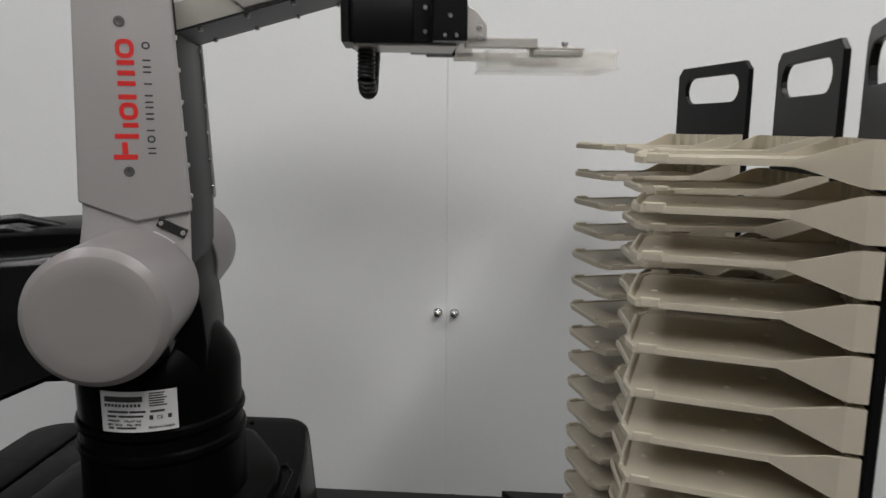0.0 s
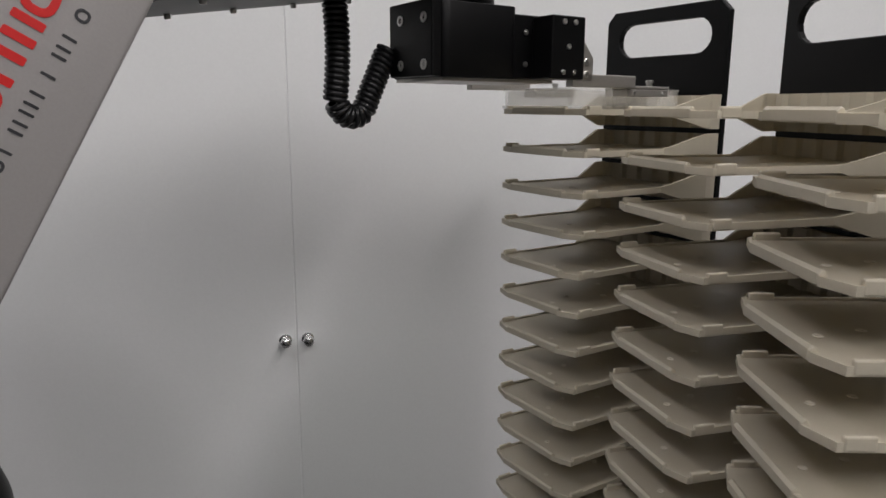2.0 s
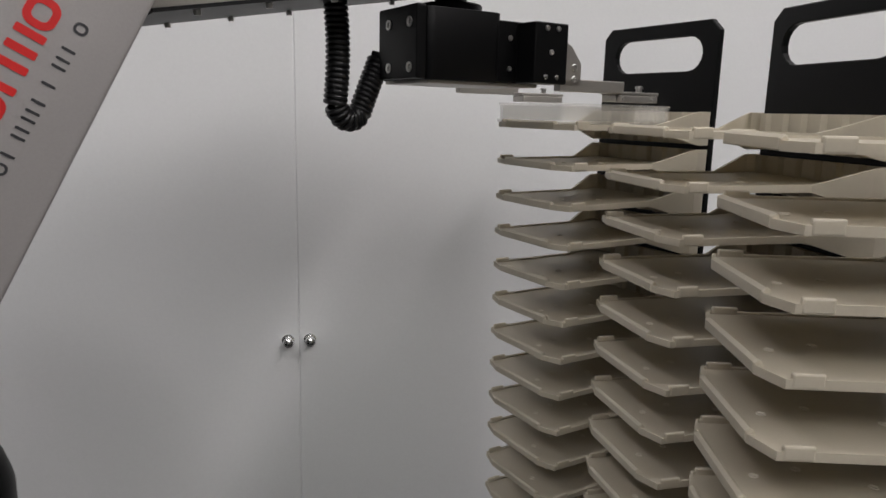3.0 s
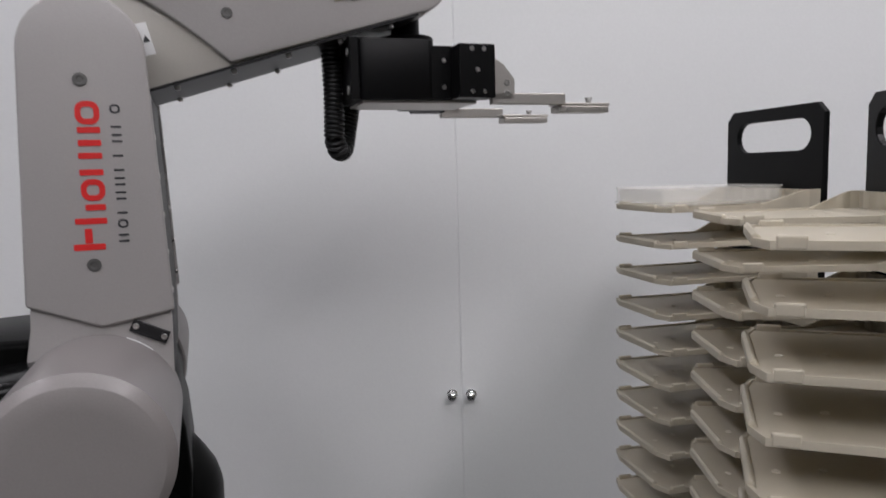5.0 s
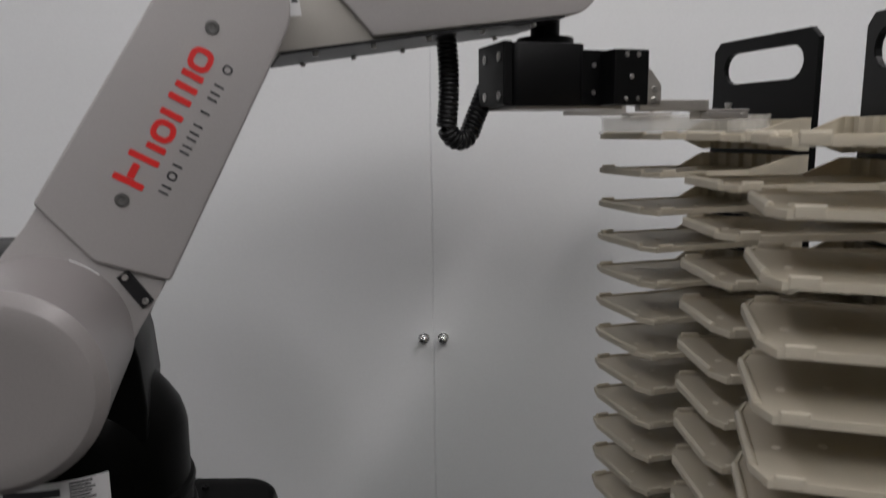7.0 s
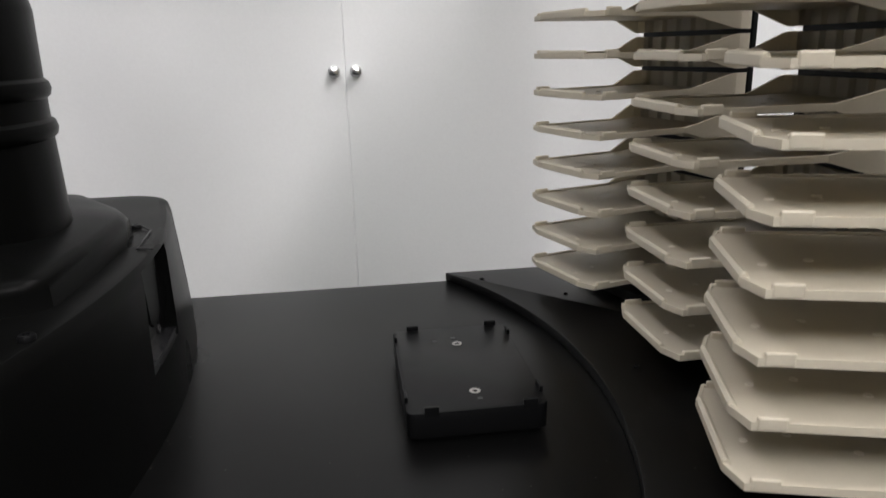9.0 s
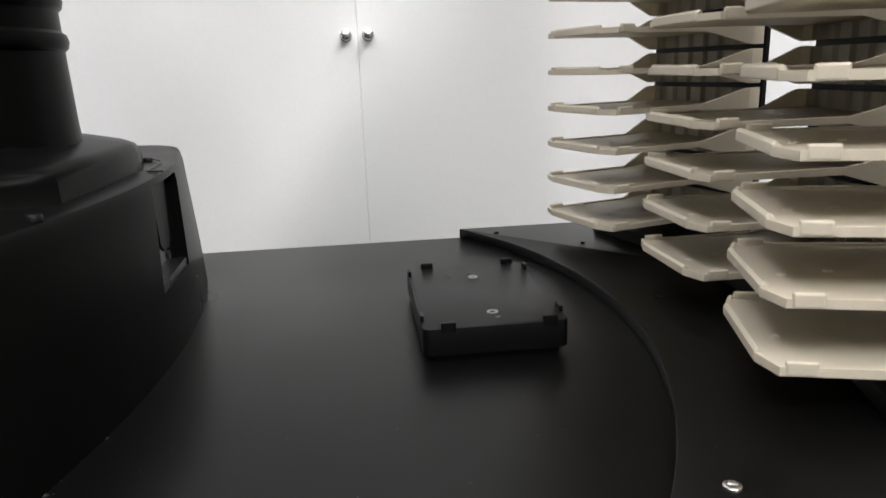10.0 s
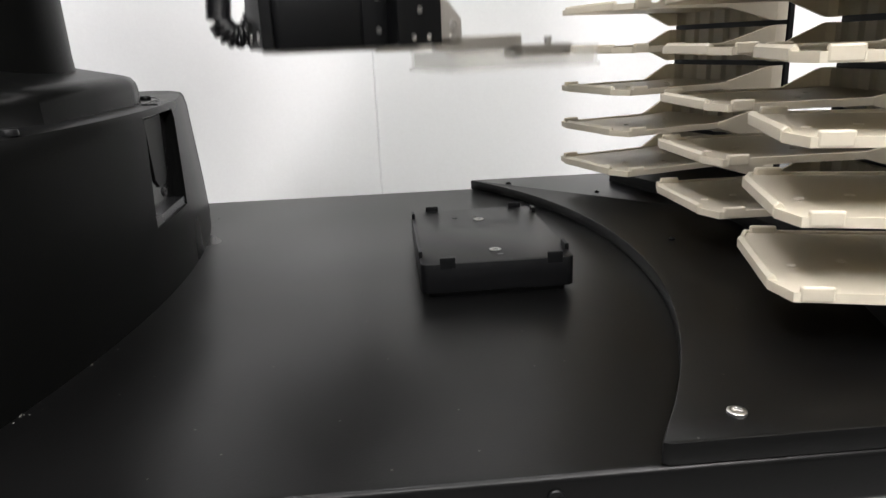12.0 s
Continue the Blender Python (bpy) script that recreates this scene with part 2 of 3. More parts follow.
# ---- the deck ----
FRONT, BACK = 0.412, 0.890
deck = tagged(new("robot_table"), "black satin work table on a grey pedestal", "table")
part("tabletop", prism(bmesh.new(), rounded(-0.66, 0.66, FRONT, BACK, 0.008), -0.0205, 0.0, r=0.0026, seg=4), DECK, deck, "black satin tabletop", True)
part("pedestal", box(bmesh.new(), -0.60, 0.60, FRONT + 0.01, BACK - 0.03, -0.85, -0.0208, 0.004), PEDESTAL, deck, "pale grey pedestal cabinet")
for sx in (-0.3, 0.072, 0.4):
    bm = bmesh.new()
    screw_head(bm, (sx, FRONT, -0.0075), r=0.003)
    part("screw", bm, ANOD, deck, smooth=True)

CX, CY, ARC, THICK = -0.257, 0.647, 0.433, 0.0088
plate = tagged(new("mounting_plate"), "black curved mounting plate lying on the work table", "plate")
edge = [(CX + ARC * math.cos(radians(a)), CY + ARC * math.sin(radians(a))) for a in [-32.8 + i * (33.9 + 32.8) / 48 for i in range(49)]]
outline = edge[1:] + [(0.56, edge[-1][1]), (0.56, edge[0][1]), (edge[0][0] + 0.004, edge[0][1]), (edge[0][0] + 0.0012, edge[0][1] + 0.0012)]
part("sheet", prism(bmesh.new(), outline, 0.0, THICK, r=0.0008), DECK, plate, "black satin sheet with a concave edge", True)
for sx, sy, r in ((0.141, 0.4280, 0.0036), (0.206, 0.645, 0.0024), (0.135, 0.860, 0.0026), (0.203, 0.802, 0.0020)):
    bm = bmesh.new()
    lathe(bm, [(r, THICK), (r, THICK + 0.0009), (r * 0.8, THICK + 0.0013), (r * 0.6, THICK + 0.0013), (r * 0.5, THICK + 0.0005)], 20, Matrix.Translation((sx, sy, 0)))
    part("screw", bm, STEEL if r > 0.0035 else ANOD, plate, smooth=True)


# ---- the plate nest ----
def plate_nest():
    x0, x1, y0, y1, h = 0.0375, 0.1250, 0.5855, 0.7155, 0.0205
    top = tagged(new("plate_nest"), "black metal plate nest with upright corner tabs on the table", "plate holder")
    part("block", prism(bmesh.new(), rounded(x0, x1, y0, y1, 0.005), 0.0035, h, r=0.0006), ANOD, top, smooth=True)
    part("foot", prism(bmesh.new(), rounded(x0 + 0.004, x1 - 0.004, y0 + 0.004, y1 - 0.004, 0.004), 0.0, 0.0035), ANOD, top)
    tab = 0.0036
    for a, b, c, d in ((0.0482, 0.0572, y1 - 0.002, y1 + 0.0002), (0.1092, 0.1182, y1 - 0.002, y1 + 0.0002),
                       (0.0482, 0.0572, y0 - 0.0002, y0 + 0.002), (0.1092, 0.1182, y0 - 0.0002, y0 + 0.002),
                       (x0 - 0.0002, x0 + 0.002, 0.600, 0.609), (x0 - 0.0002, x0 + 0.002, 0.694, 0.703),
                       (x1 - 0.002, x1 + 0.0002, 0.600, 0.611), (x1 - 0.002, x1 + 0.0002, 0.694, 0.703)):
        part("tab", box(bmesh.new(), a, b, c, d, h - 0.003, h + tab, 0.0005), ANOD, top)
    for sy in (0.6835, 0.6085):
        part("screw", lathe(bmesh.new(), [(0.0036, h), (0.0036, h + 0.0004), (0.0018, h + 0.0004), (0.0015, h - 0.0006)], 18, Matrix.Translation((0.0830, sy, 0))), STEEL, top, "steel countersunk screw", True)
    for hx, hy in ((0.0815, 0.6935), (0.0845, 0.5985), (0.0670, 0.690)):
        part("hole", lathe(bmesh.new(), [(0.0018, h), (0.0018, h + 0.0002)], 12, Matrix.Translation((hx, hy, 0))), RUBBER, top)


plate_nest()

# ---- the plate racks ----
PITCH, LOW, RFRONT = 0.0311, 0.036, 0.467
HW, HF, HB, DEPTH = 0.0490, 0.0335, 0.0635, 0.140
X_LIP, X_SIDE = -0.0015, 0.0050


T_, HI_, LO_ = 0.0030, 0.0134, -0.0142


def shelf_tray():
    k = 0.0008
    outline = [(X_LIP + k, -HF), (X_LIP + k, HF - 0.004), (X_SIDE + k, HW - k), (0.092, HW - k), (0.128, HB - 0.001), (DEPTH, HB - 0.001), (DEPTH, -HB + 0.001), (0.129, -HB + 0.001), (0.092, -HW + k), (X_SIDE + k, -HW + k)]
    return prism(bmesh.new(), outline, -T_, 0.0, r=0.0007, seg=1)


def side_wall(s):
    """Wall that flares out, up and down towards the back."""
    x0, x1 = 0.092, 0.129
    dx = x1 - x0
    path = [(X_LIP, HF if s < 0 else HF - 0.004, -T_, 0.0012, 0.0022, 0.0010), (X_SIDE, HW, -T_, 0.0012, 0.0012, 0.0022), (x0, HW, -T_, 0.0015, 0.0, 0.0024), (x0 + 0.22 * dx, HW + 0.0036, -0.0056, 0.0040, 0.0, 0.0024), (x0 + 0.86 * dx, HB - 0.0022, -0.0130, 0.0122, 0.0, 0.0024), (x1, HB, LO_, HI_, 0.0, 0.0024), (DEPTH, HB, LO_, HI_, 0.0, 0.0024)]
    sub = bmesh.new()
    rings = [[sub.verts.new(p) for p in ((x, s * y, lo), (x, s * y, hi), (x + ix, s * (y - iy), hi), (x + ix, s * (y - iy), lo))] for x, y, lo, hi, ix, iy in path]
    for p, q in zip(rings, rings[1:]):
        for i in range(4):
            sub.faces.new((p[i], p[(i + 1) % 4], q[(i + 1) % 4], q[i]))
    sub.faces.new(rings[0])
    sub.faces.new(rings[-1])
    bmesh.ops.recalc_face_normals(sub, faces=sub.faces)
    return sub


def back_wall():
    """Fluted wall: a comb-shaped outline seen from above."""
    face = []
    for i in range(7):
        y = -0.054 + 0.018 * i
        face += [(DEPTH - 0.003, y - 0.0055), (DEPTH - 0.0062, y - 0.003), (DEPTH - 0.0062, y + 0.003), (DEPTH - 0.003, y + 0.0055)]
    return prism(bmesh.new(), [(DEPTH - 0.0002, -HB + 0.0026), (DEPTH - 0.003, -HB + 0.0026)] + face + [(DEPTH - 0.003, HB - 0.0026), (DEPTH - 0.0002, HB - 0.0026)], LO_ + 0.0005, HI_ - 0.0005)


def shelf_pieces(shelf):
    """The pieces of one shelf, made once; the others share them."""
    part("lip", prism(bmesh.new(), [(X_LIP - 0.0004, -T_), (X_LIP - 0.0004, 0.0022), (X_LIP + 0.0012, 0.0036), (X_LIP + 0.0026, 0.0036), (X_LIP + 0.0044, 0.0004), (X_LIP + 0.0044, -T_ + 0.0002)], -HF, HF - 0.004, "xz", 0.0007, seg=1), BEIGE, shelf)
    for s in (-1, 1):
        part("tab", box(bmesh.new(), 0.0075, 0.0208, min(s * (HW + 0.0004), s * (HW - 0.0026)), max(s * (HW + 0.0004), s * (HW - 0.0026)), -0.0030, 0.0038, 0.0010, 2), BEIGE, shelf)
        part("side_wall", side_wall(s), BEIGE, shelf)
    part("back_wall", back_wall(), BEIGE, shelf)
    for hx, hy in ((0.014, -0.010), (0.037, -0.002), (0.066, -0.016), (0.090, 0.014)):
        part("dimple", lathe(bmesh.new(), [(0.0022, 0.0), (0.0022, 0.0005), (0.0017, 0.0004), (0.0013, 0.0001), (0.0003, 0.0001)], 12, Matrix.Translation((hx, hy, 0))), HOLE, shelf)


FIRST = []


def plate_rack(angle, label, wl):
    top = tagged(new("plate_rack"), label, "plate rack", "plate racks round the robot")
    top.matrix_basis = pose(CX + RFRONT * math.cos(radians(angle)), CY + RFRONT * math.sin(radians(angle)), THICK, 0, 0, angle)
    w, z1, x0 = 0.0640, 0.560 - THICK, DEPTH + 0.0003
    slot_hole = arc(0.0375, 0.5245, 0.0145, -90, 90, 8) + arc(-0.0335, 0.5245, 0.0145, 90, 270, 8)
    board = [(-w, 0), (wl, 0), (wl, z1 - 0.0085), (wl - 0.0085, z1), (-w + 0.009, z1), (-w, z1 - 0.009)]
    part("back_plate", prism(bmesh.new(), board, x0 + 0.0012, x0 + 0.0072, "yz", 0.0008, [slot_hole], 1), ANOD, top, "black upright plate with a handle slot")
    part("foot", box(bmesh.new(), 0.055, x0, -0.046, 0.046, 0.0, 0.010, 0.001), ANOD, top, "black foot block")
    for i in range(15):
        m = pose(0, 0, LOW - THICK + PITCH * i)
        if not FIRST:
            shelf = part("shelf", shelf_tray(), BEIGE, top, "beige moulded plastic shelf")
            shelf.matrix_basis = m
            shelf_pieces(shelf)
            FIRST.append(shelf)
        else:
            shelf = tagged(share("shelf", FIRST[0], top, m), "beige moulded plastic shelf")
            for piece in FIRST[0].children:
                share(piece.name.split(".")[0], piece, shelf)
    return top


plate_rack(17.3, "tall beige shelf rack beside the white wall panels", 0.068)
plate_rack(0.3, "tall beige shelf rack between two others, all shelves empty", 0.064)
plate_rack(-16.3, "tall empty beige shelf rack at the table's front edge", 0.064)


# ---- the robot ----
RX, RY, SA, SZ, L = -0.2549, 0.649, 0.0131, 0.3496, 0.2505
robot = tagged(new("laboratory_robot"), "grey and black jointed laboratory robot bolted on the black table", "robot")
robot.matrix_basis = pose(RX, RY, 0)


def base_outline(k):
    """Long base with slightly bowed sides and rounded corners, about its axis, shrunk by k."""
    R_, hl, rc = 0.66, 0.234, 0.038
    side = []
    for i in range(17):
        y = -(hl - rc) + 2 * (hl - rc) * i / 16
        side.append((math.sqrt(R_ ** 2 - y ** 2) - R_ + 0.144, y))
    ex = side[-1][0]
    pts = side + arc(ex - rc, hl - rc, rc, 8, 90, 6) + arc(-ex + rc, hl - rc, rc, 90, 172, 6)
    pts += [(-x, -y) for x, y in side] + arc(-ex + rc, -hl + rc, rc, 188, 270, 6) + arc(ex - rc, -hl + rc, rc, 270, 352, 6)
    return [(x - k * math.copysign(1, x) * min(1, abs(x) / 0.1), y - k * math.copysign(1, y) * min(1, abs(y) / 0.15)) for x, y in pts]


bm = bmesh.new()
lev = [(0.0, 0.0), (0.03, 0.0015), (0.097, 0.006), (0.1045, 0.0075), (0.1070, 0.0092), (0.108, 0.0125)]
rings = [[bm.verts.new((x, y, h)) for x, y in base_outline(k)] for h, k in lev]
for a, b in zip(rings, rings[1:]):
    for i in range(len(a)):
        bm.faces.new((a[i], a[(i + 1) % len(a)], b[(i + 1) % len(a)], b[i]))
bm.faces.new(rings[-1])
bm.faces.new(rings[0][::-1])
base = part("base", bm, BLACKP, robot, "black moulded base", True)
right = [(0.052, -0.104), (0.104, -0.085), (0.113, -0.077), (0.116, -0.02), (0.1165, 0.042), (0.113, 0.064), (0.101, 0.087), (0.055, 0.150), (0.040, 0.157)]
tier = right + [(-x, y) for x, y in right[::-1]]
bm = bmesh.new()
rings = [[bm.verts.new((x * k, y * k, h)) for x, y in tier] for k, h in ((1.03, 0.1030), (1.004, 0.1085), (1.0, 0.1180), (0.992, 0.1215), (0.970, 0.1248), (0.935, 0.1264), (0.68, 0.1335))]
for a, b in zip(rings, rings[1:]):
    for i in range(len(a)):
        bm.faces.new((a[i], a[(i + 1) % len(a)], b[(i + 1) % len(a)], b[i]))
bm.faces.new(rings[-1])
bm.faces.new(rings[0][::-1])
part("base_step", bm, BLACKP, robot, "faceted black step on the base", True)
tube("tie_wire", [(0.1102, 0.0908, 0.1100), (0.1223, 0.076, 0.1095), (0.1257, 0.0271, 0.1088), (0.1359, 0.0262, 0.1085)], 0.0005, RUBBER, robot, "thin black wire loop")
for sx, sy in ((0.1082, 0.0908), (0.030, 0.202), (0.105, -0.165), (-0.11, 0.165), (0.118, -0.12)):
    bm = bmesh.new()
    screw_head(bm, (sx, sy, 0.1078), pose(0, 0, 0), 0.004, 0.003)
    part("base_screw", bm, ANOD, robot, smooth=True)
random.seed(11)
bm = bmesh.new()
for i in range(34):
    y = random.uniform(-0.20, 0.17)
    x = math.sqrt(0.66 ** 2 - y ** 2) - 0.66 + 0.1445 + random.uniform(0, 1) ** 3 * 0.006
    r_ = random.uniform(0.00015, 0.00035)
    box(bm, RX + x, RX + x + r_ * 2, RY + y, RY + y + r_ * random.uniform(2, 7), 0.0001, r_)
tagged(part("crumbs", bm, DUST), "pale dust crumbs along the robot base on the table", "dust", kind="stuff")
# side cover beyond a straight joint
part("base_flank", prism(bmesh.new(), [(-0.1755, -0.17), (-0.09, -0.17), (-0.09, 0.165), (-0.105, 0.180), (-0.1755, 0.185)], 0.0, 0.1070, r=0.003), BLACKP, robot, smooth=True)
cover_line = [(-0.1780, -0.17), (-0.1780, 0.185)] + arc(-0.200, 0.140, 0.045, 90, 165, 8) + arc(-0.200, -0.125, 0.045, 195, 270, 8)
part("side_cover", prism(bmesh.new(), cover_line, 0.0, 0.1075, r=0.003, seg=3), BLACKP, robot, "black side cover behind a straight joint", True)
# connector pocket at the base's rear corner
pocket = [(-0.045, 0.041), (0.024, 0.041), (0.043, 0.1035), (-0.027, 0.1035)]
seat_at = pose(0.1430, 0.020, 0, 0, -3.6, 1.8)
cutter = part("cutter", prism(bmesh.new(), pocket, -0.0085, 0.012, "yz"), BLACKP)
cutter.matrix_basis = robot.matrix_basis @ seat_at
cut = base.modifiers.new("pocket", "BOOLEAN")
cut.operation, cut.object, cut.solver = "DIFFERENCE", cutter, "EXACT"
bpy.context.view_layer.update()
hollow = bpy.data.meshes.new_from_object(base.evaluated_get(bpy.context.evaluated_depsgraph_get()))
base.modifiers.clear()
base.data = hollow
hollow.set_sharp_from_angle(angle=radians(35))
bpy.data.objects.remove(cutter)
pk = part("connector_panel", prism(bmesh.new(), [(-0.0445, 0.0415), (0.0235, 0.0415), (0.0425, 0.103), (-0.0265, 0.103)], -0.0085, -0.0070, "yz"), BLACKG, robot, "recessed black connector panel")
pk.matrix_basis = seat_at
part("plug", prism(bmesh.new(), [(-0.012, 0.064), (-0.006, 0.059), (0.008, 0.059), (0.014, 0.064), (0.027, 0.1015), (-0.010, 0.1015)], -0.0072, -0.0058, "yz", 0.0005), BLACKP, pk, "black dust shield")
part("sill", prism(bmesh.new(), [(-0.0445, 0.0415), (0.0235, 0.0415), (0.0250, 0.0465), (-0.0430, 0.0465)], -0.0070, -0.0005, "yz"), RUBBER, pk)
bm = bmesh.new()
screw_head(bm, (-0.0070, 0.004, 0.054), TO_X, 0.003, 0.0012)
part("screw", bm, DGREY, pk, smooth=True)

# waist: turns with the arm
WX = 0.0150
ring_prof = [(0.0795, 0.122), (0.0780, 0.140), (0.0768, 0.184), (0.0790, 0.186), (0.0800, 0.190), (0.0790, 0.194), (0.0766, 0.196), (0.0764, 0.2075), (0.0786, 0.2095), (0.0796, 0.2135), (0.0786, 0.2175), (0.0762, 0.2195), (0.0766, 0.258), (0.0755, 0.264), (0.0725, 0.274), (0.0660, 0.285), (0.0585, 0.296), (0.04, 0.304)]
waist = part("waist", lathe(bmesh.new(), ring_prof, 64, Matrix.Translation((WX, 0, 0))), BLACKP, robot, "black turned waist with two raised rings", True)
# shoulder housing
prof = [(-0.080, 0.262), (0.068, 0.262), (0.0700, 0.290), (0.0675, 0.325)] + [(SA + x, SZ + z) for x, z in arc(0, 0, 0.052, -10, 100, 10)] + [(-0.05, 0.402), (-0.20, 0.396), (-0.235, 0.38), (-0.245, 0.29), (-0.22, 0.245), (-0.15, 0.232)]
part("shoulder_housing", prism(bmesh.new(), prof, -0.056, 0.056, "xz", 0.006, seg=3), BLACKP, waist, "black shoulder housing", True)
for s, far, rr in ((-1, 0.1715, 0.0535), (1, 0.1830, 0.0548)):
    prf = [(rr * 0.98, 0.050), (rr, 0.055), (rr, far - 0.0068), (rr - 0.0056, far - 0.0005), (rr - 0.0064, far), (rr - 0.02, far + 0.0001)]
    part("shoulder_cap", lathe(bmesh.new(), prf, 72, Matrix.Translation((SA, 0, SZ)) @ pose(0, 0, 0, 90 if s < 0 else -90)), CAP_SHADED, waist, "warm grey cylindrical motor cap, darkened for the shade on its face", True)
mark_arc = arc(SA, SZ, 0.0540, 68, 47, 8)
part("index_mark", prism(bmesh.new(), mark_arc + [(SA + (x - SA) * 0.985, SZ + (z - SZ) * 0.985) for x, z in mark_arc[::-1]], -0.0662, -0.0643, "xz"), LABEL, waist, "white index mark on the cap")
# black cover behind and below the cap
part("motor_cover", prism(bmesh.new(), [(-0.23, 0.378), (-0.235, 0.30), (-0.20, 0.258), (-0.12, 0.252)] + arc(SA - 0.004, SZ - 0.004, 0.0610, 240, 318, 10) + [(SA, SZ), (SA - 0.030, SZ + 0.040), (SA - 0.06, 0.386)], -0.112, -0.050, "xz", 0.008, seg=3), BLACKG, waist, "glossy black motor cover", True)
for dz, dy in ((0.392, -0.050), (0.398, -0.025)):
    tube("cable", [(-0.26, dy, dz - 0.03), (-0.21, dy, dz - 0.006), (-0.15, dy, dz + 0.004), (-0.09, dy, dz + 0.010), (-0.055, dy, dz + 0.002), (-0.035, dy, dz - 0.03)], 0.0042, RUBBER, waist)

# maker's label on the waist
RLAB = 0.0766
lab_c = -92.0


def on_waist(bm, a0, a1, z0, z1, r0, r1, slot=0):
    pts = arc(WX, 0, r1, a0, a1, 10) + arc(WX, 0, r0, a1, a0, 10)
    prism(bm, pts, z0, z1, slot=slot)


bm = bmesh.new()
on_waist(bm, lab_c - 25, lab_c + 25, 0.2202, 0.2580, RLAB - 0.002, RLAB + 0.0012)
label_plate = part("label", bm, LABEL, waist, "white maker's label with dark print")
random.seed(4)
bars = [(0.2512, -22, 3.5, 0.0050), (0.2394, -20, -6, 0.0018), (0.2394, -5, 5, 0.0018), (0.2394, 8, 17, 0.0018), (0.2352, -20.5, -14, 0.0018), (0.2352, -12.5, 3.5, 0.0018), (0.2242, -20, -16.5, 0.0018), (0.2242, -14.5, -1.5, 0.0018)]
bars += [(0.2454, -22 + 2.5 * i, -20.4 + 2.5 * i, 0.0026) for i in range(10)]
bars += [(0.2562 - 0.0023 * i, 7.6, 20 + random.uniform(-4, 2.5), 0.0011) for i in range(6)] + [(0.2336, 7.2, 9.6, 0.0042), (0.2336, 18.6, 21, 0.0036)]
for z, a, b, h in bars:
    bm = bmesh.new()
    on_waist(bm, lab_c + a, lab_c + b, z - h / 2, z + h / 2, RLAB, RLAB + 0.0015)
    part("print_bar", bm, INK, label_plate)
for words, size, a, z in (("Made in Canada", 0.0034, 14.5, 0.2236), ("WEIGHT:", 0.0029, -15.8, 0.2302), ("17Kg (37 Lbs)", 0.0027, -3.4, 0.2302), ("MFG. DATE:", 0.0027, -15.2, 0.2266), ("May. 2008", 0.0029, -2.6, 0.2266), ("CE", 0.0046, 13.8, 0.2320)):
    tx = bpy.data.curves.new("print_text", "FONT")
    tx.body, tx.size, tx.extrude, tx.offset, tx.align_x = words, size, 0.0001, 0.00006, "CENTER"
    tx.materials.append(INK)
    txo = new("print_text", tx)
    txo.parent = label_plate
    ang = radians(lab_c + a)
    txo.matrix_basis = pose(WX + (RLAB + 0.0016) * math.cos(ang), (RLAB + 0.0016) * math.sin(ang), z, 90, 0, lab_c + a + 90)

# upper arm: x runs from shoulder to elbow
WU = 0.0684
EL = (0.2430, -0.0062, 0.0388)


LINK = arc(0, 0, 0.049, 90, 270, 14) + [(0.06, -0.0505), (0.10, -0.0490), (0.10, 0.0360), (0.06, 0.0385)]
upper = part("upper_arm", prism(bmesh.new(), [(x, z * 0.985) for x, z in LINK], -0.0600, 0.0600, "xz", 0.002), DGREY, robot, "dark grey upper arm link with grey covers", True)
for lo, hi in ((-0.0640, -0.0595), (0.0595, 0.0640)):
    part("link_cheek", prism(bmesh.new(), LINK, lo, hi, "xz", 0.0012), GREY, upper, "grey painted link cheek", True)
part("core", prism(bmesh.new(), [(0.07, -0.0505), *arc(EL[0], EL[1], EL[2] - 0.0015, -90, 90, 16), (0.07, 0.0372)], -0.0600, 0.0600, "xz", 0.002), DGREY, upper, "dark grey arm core", True)
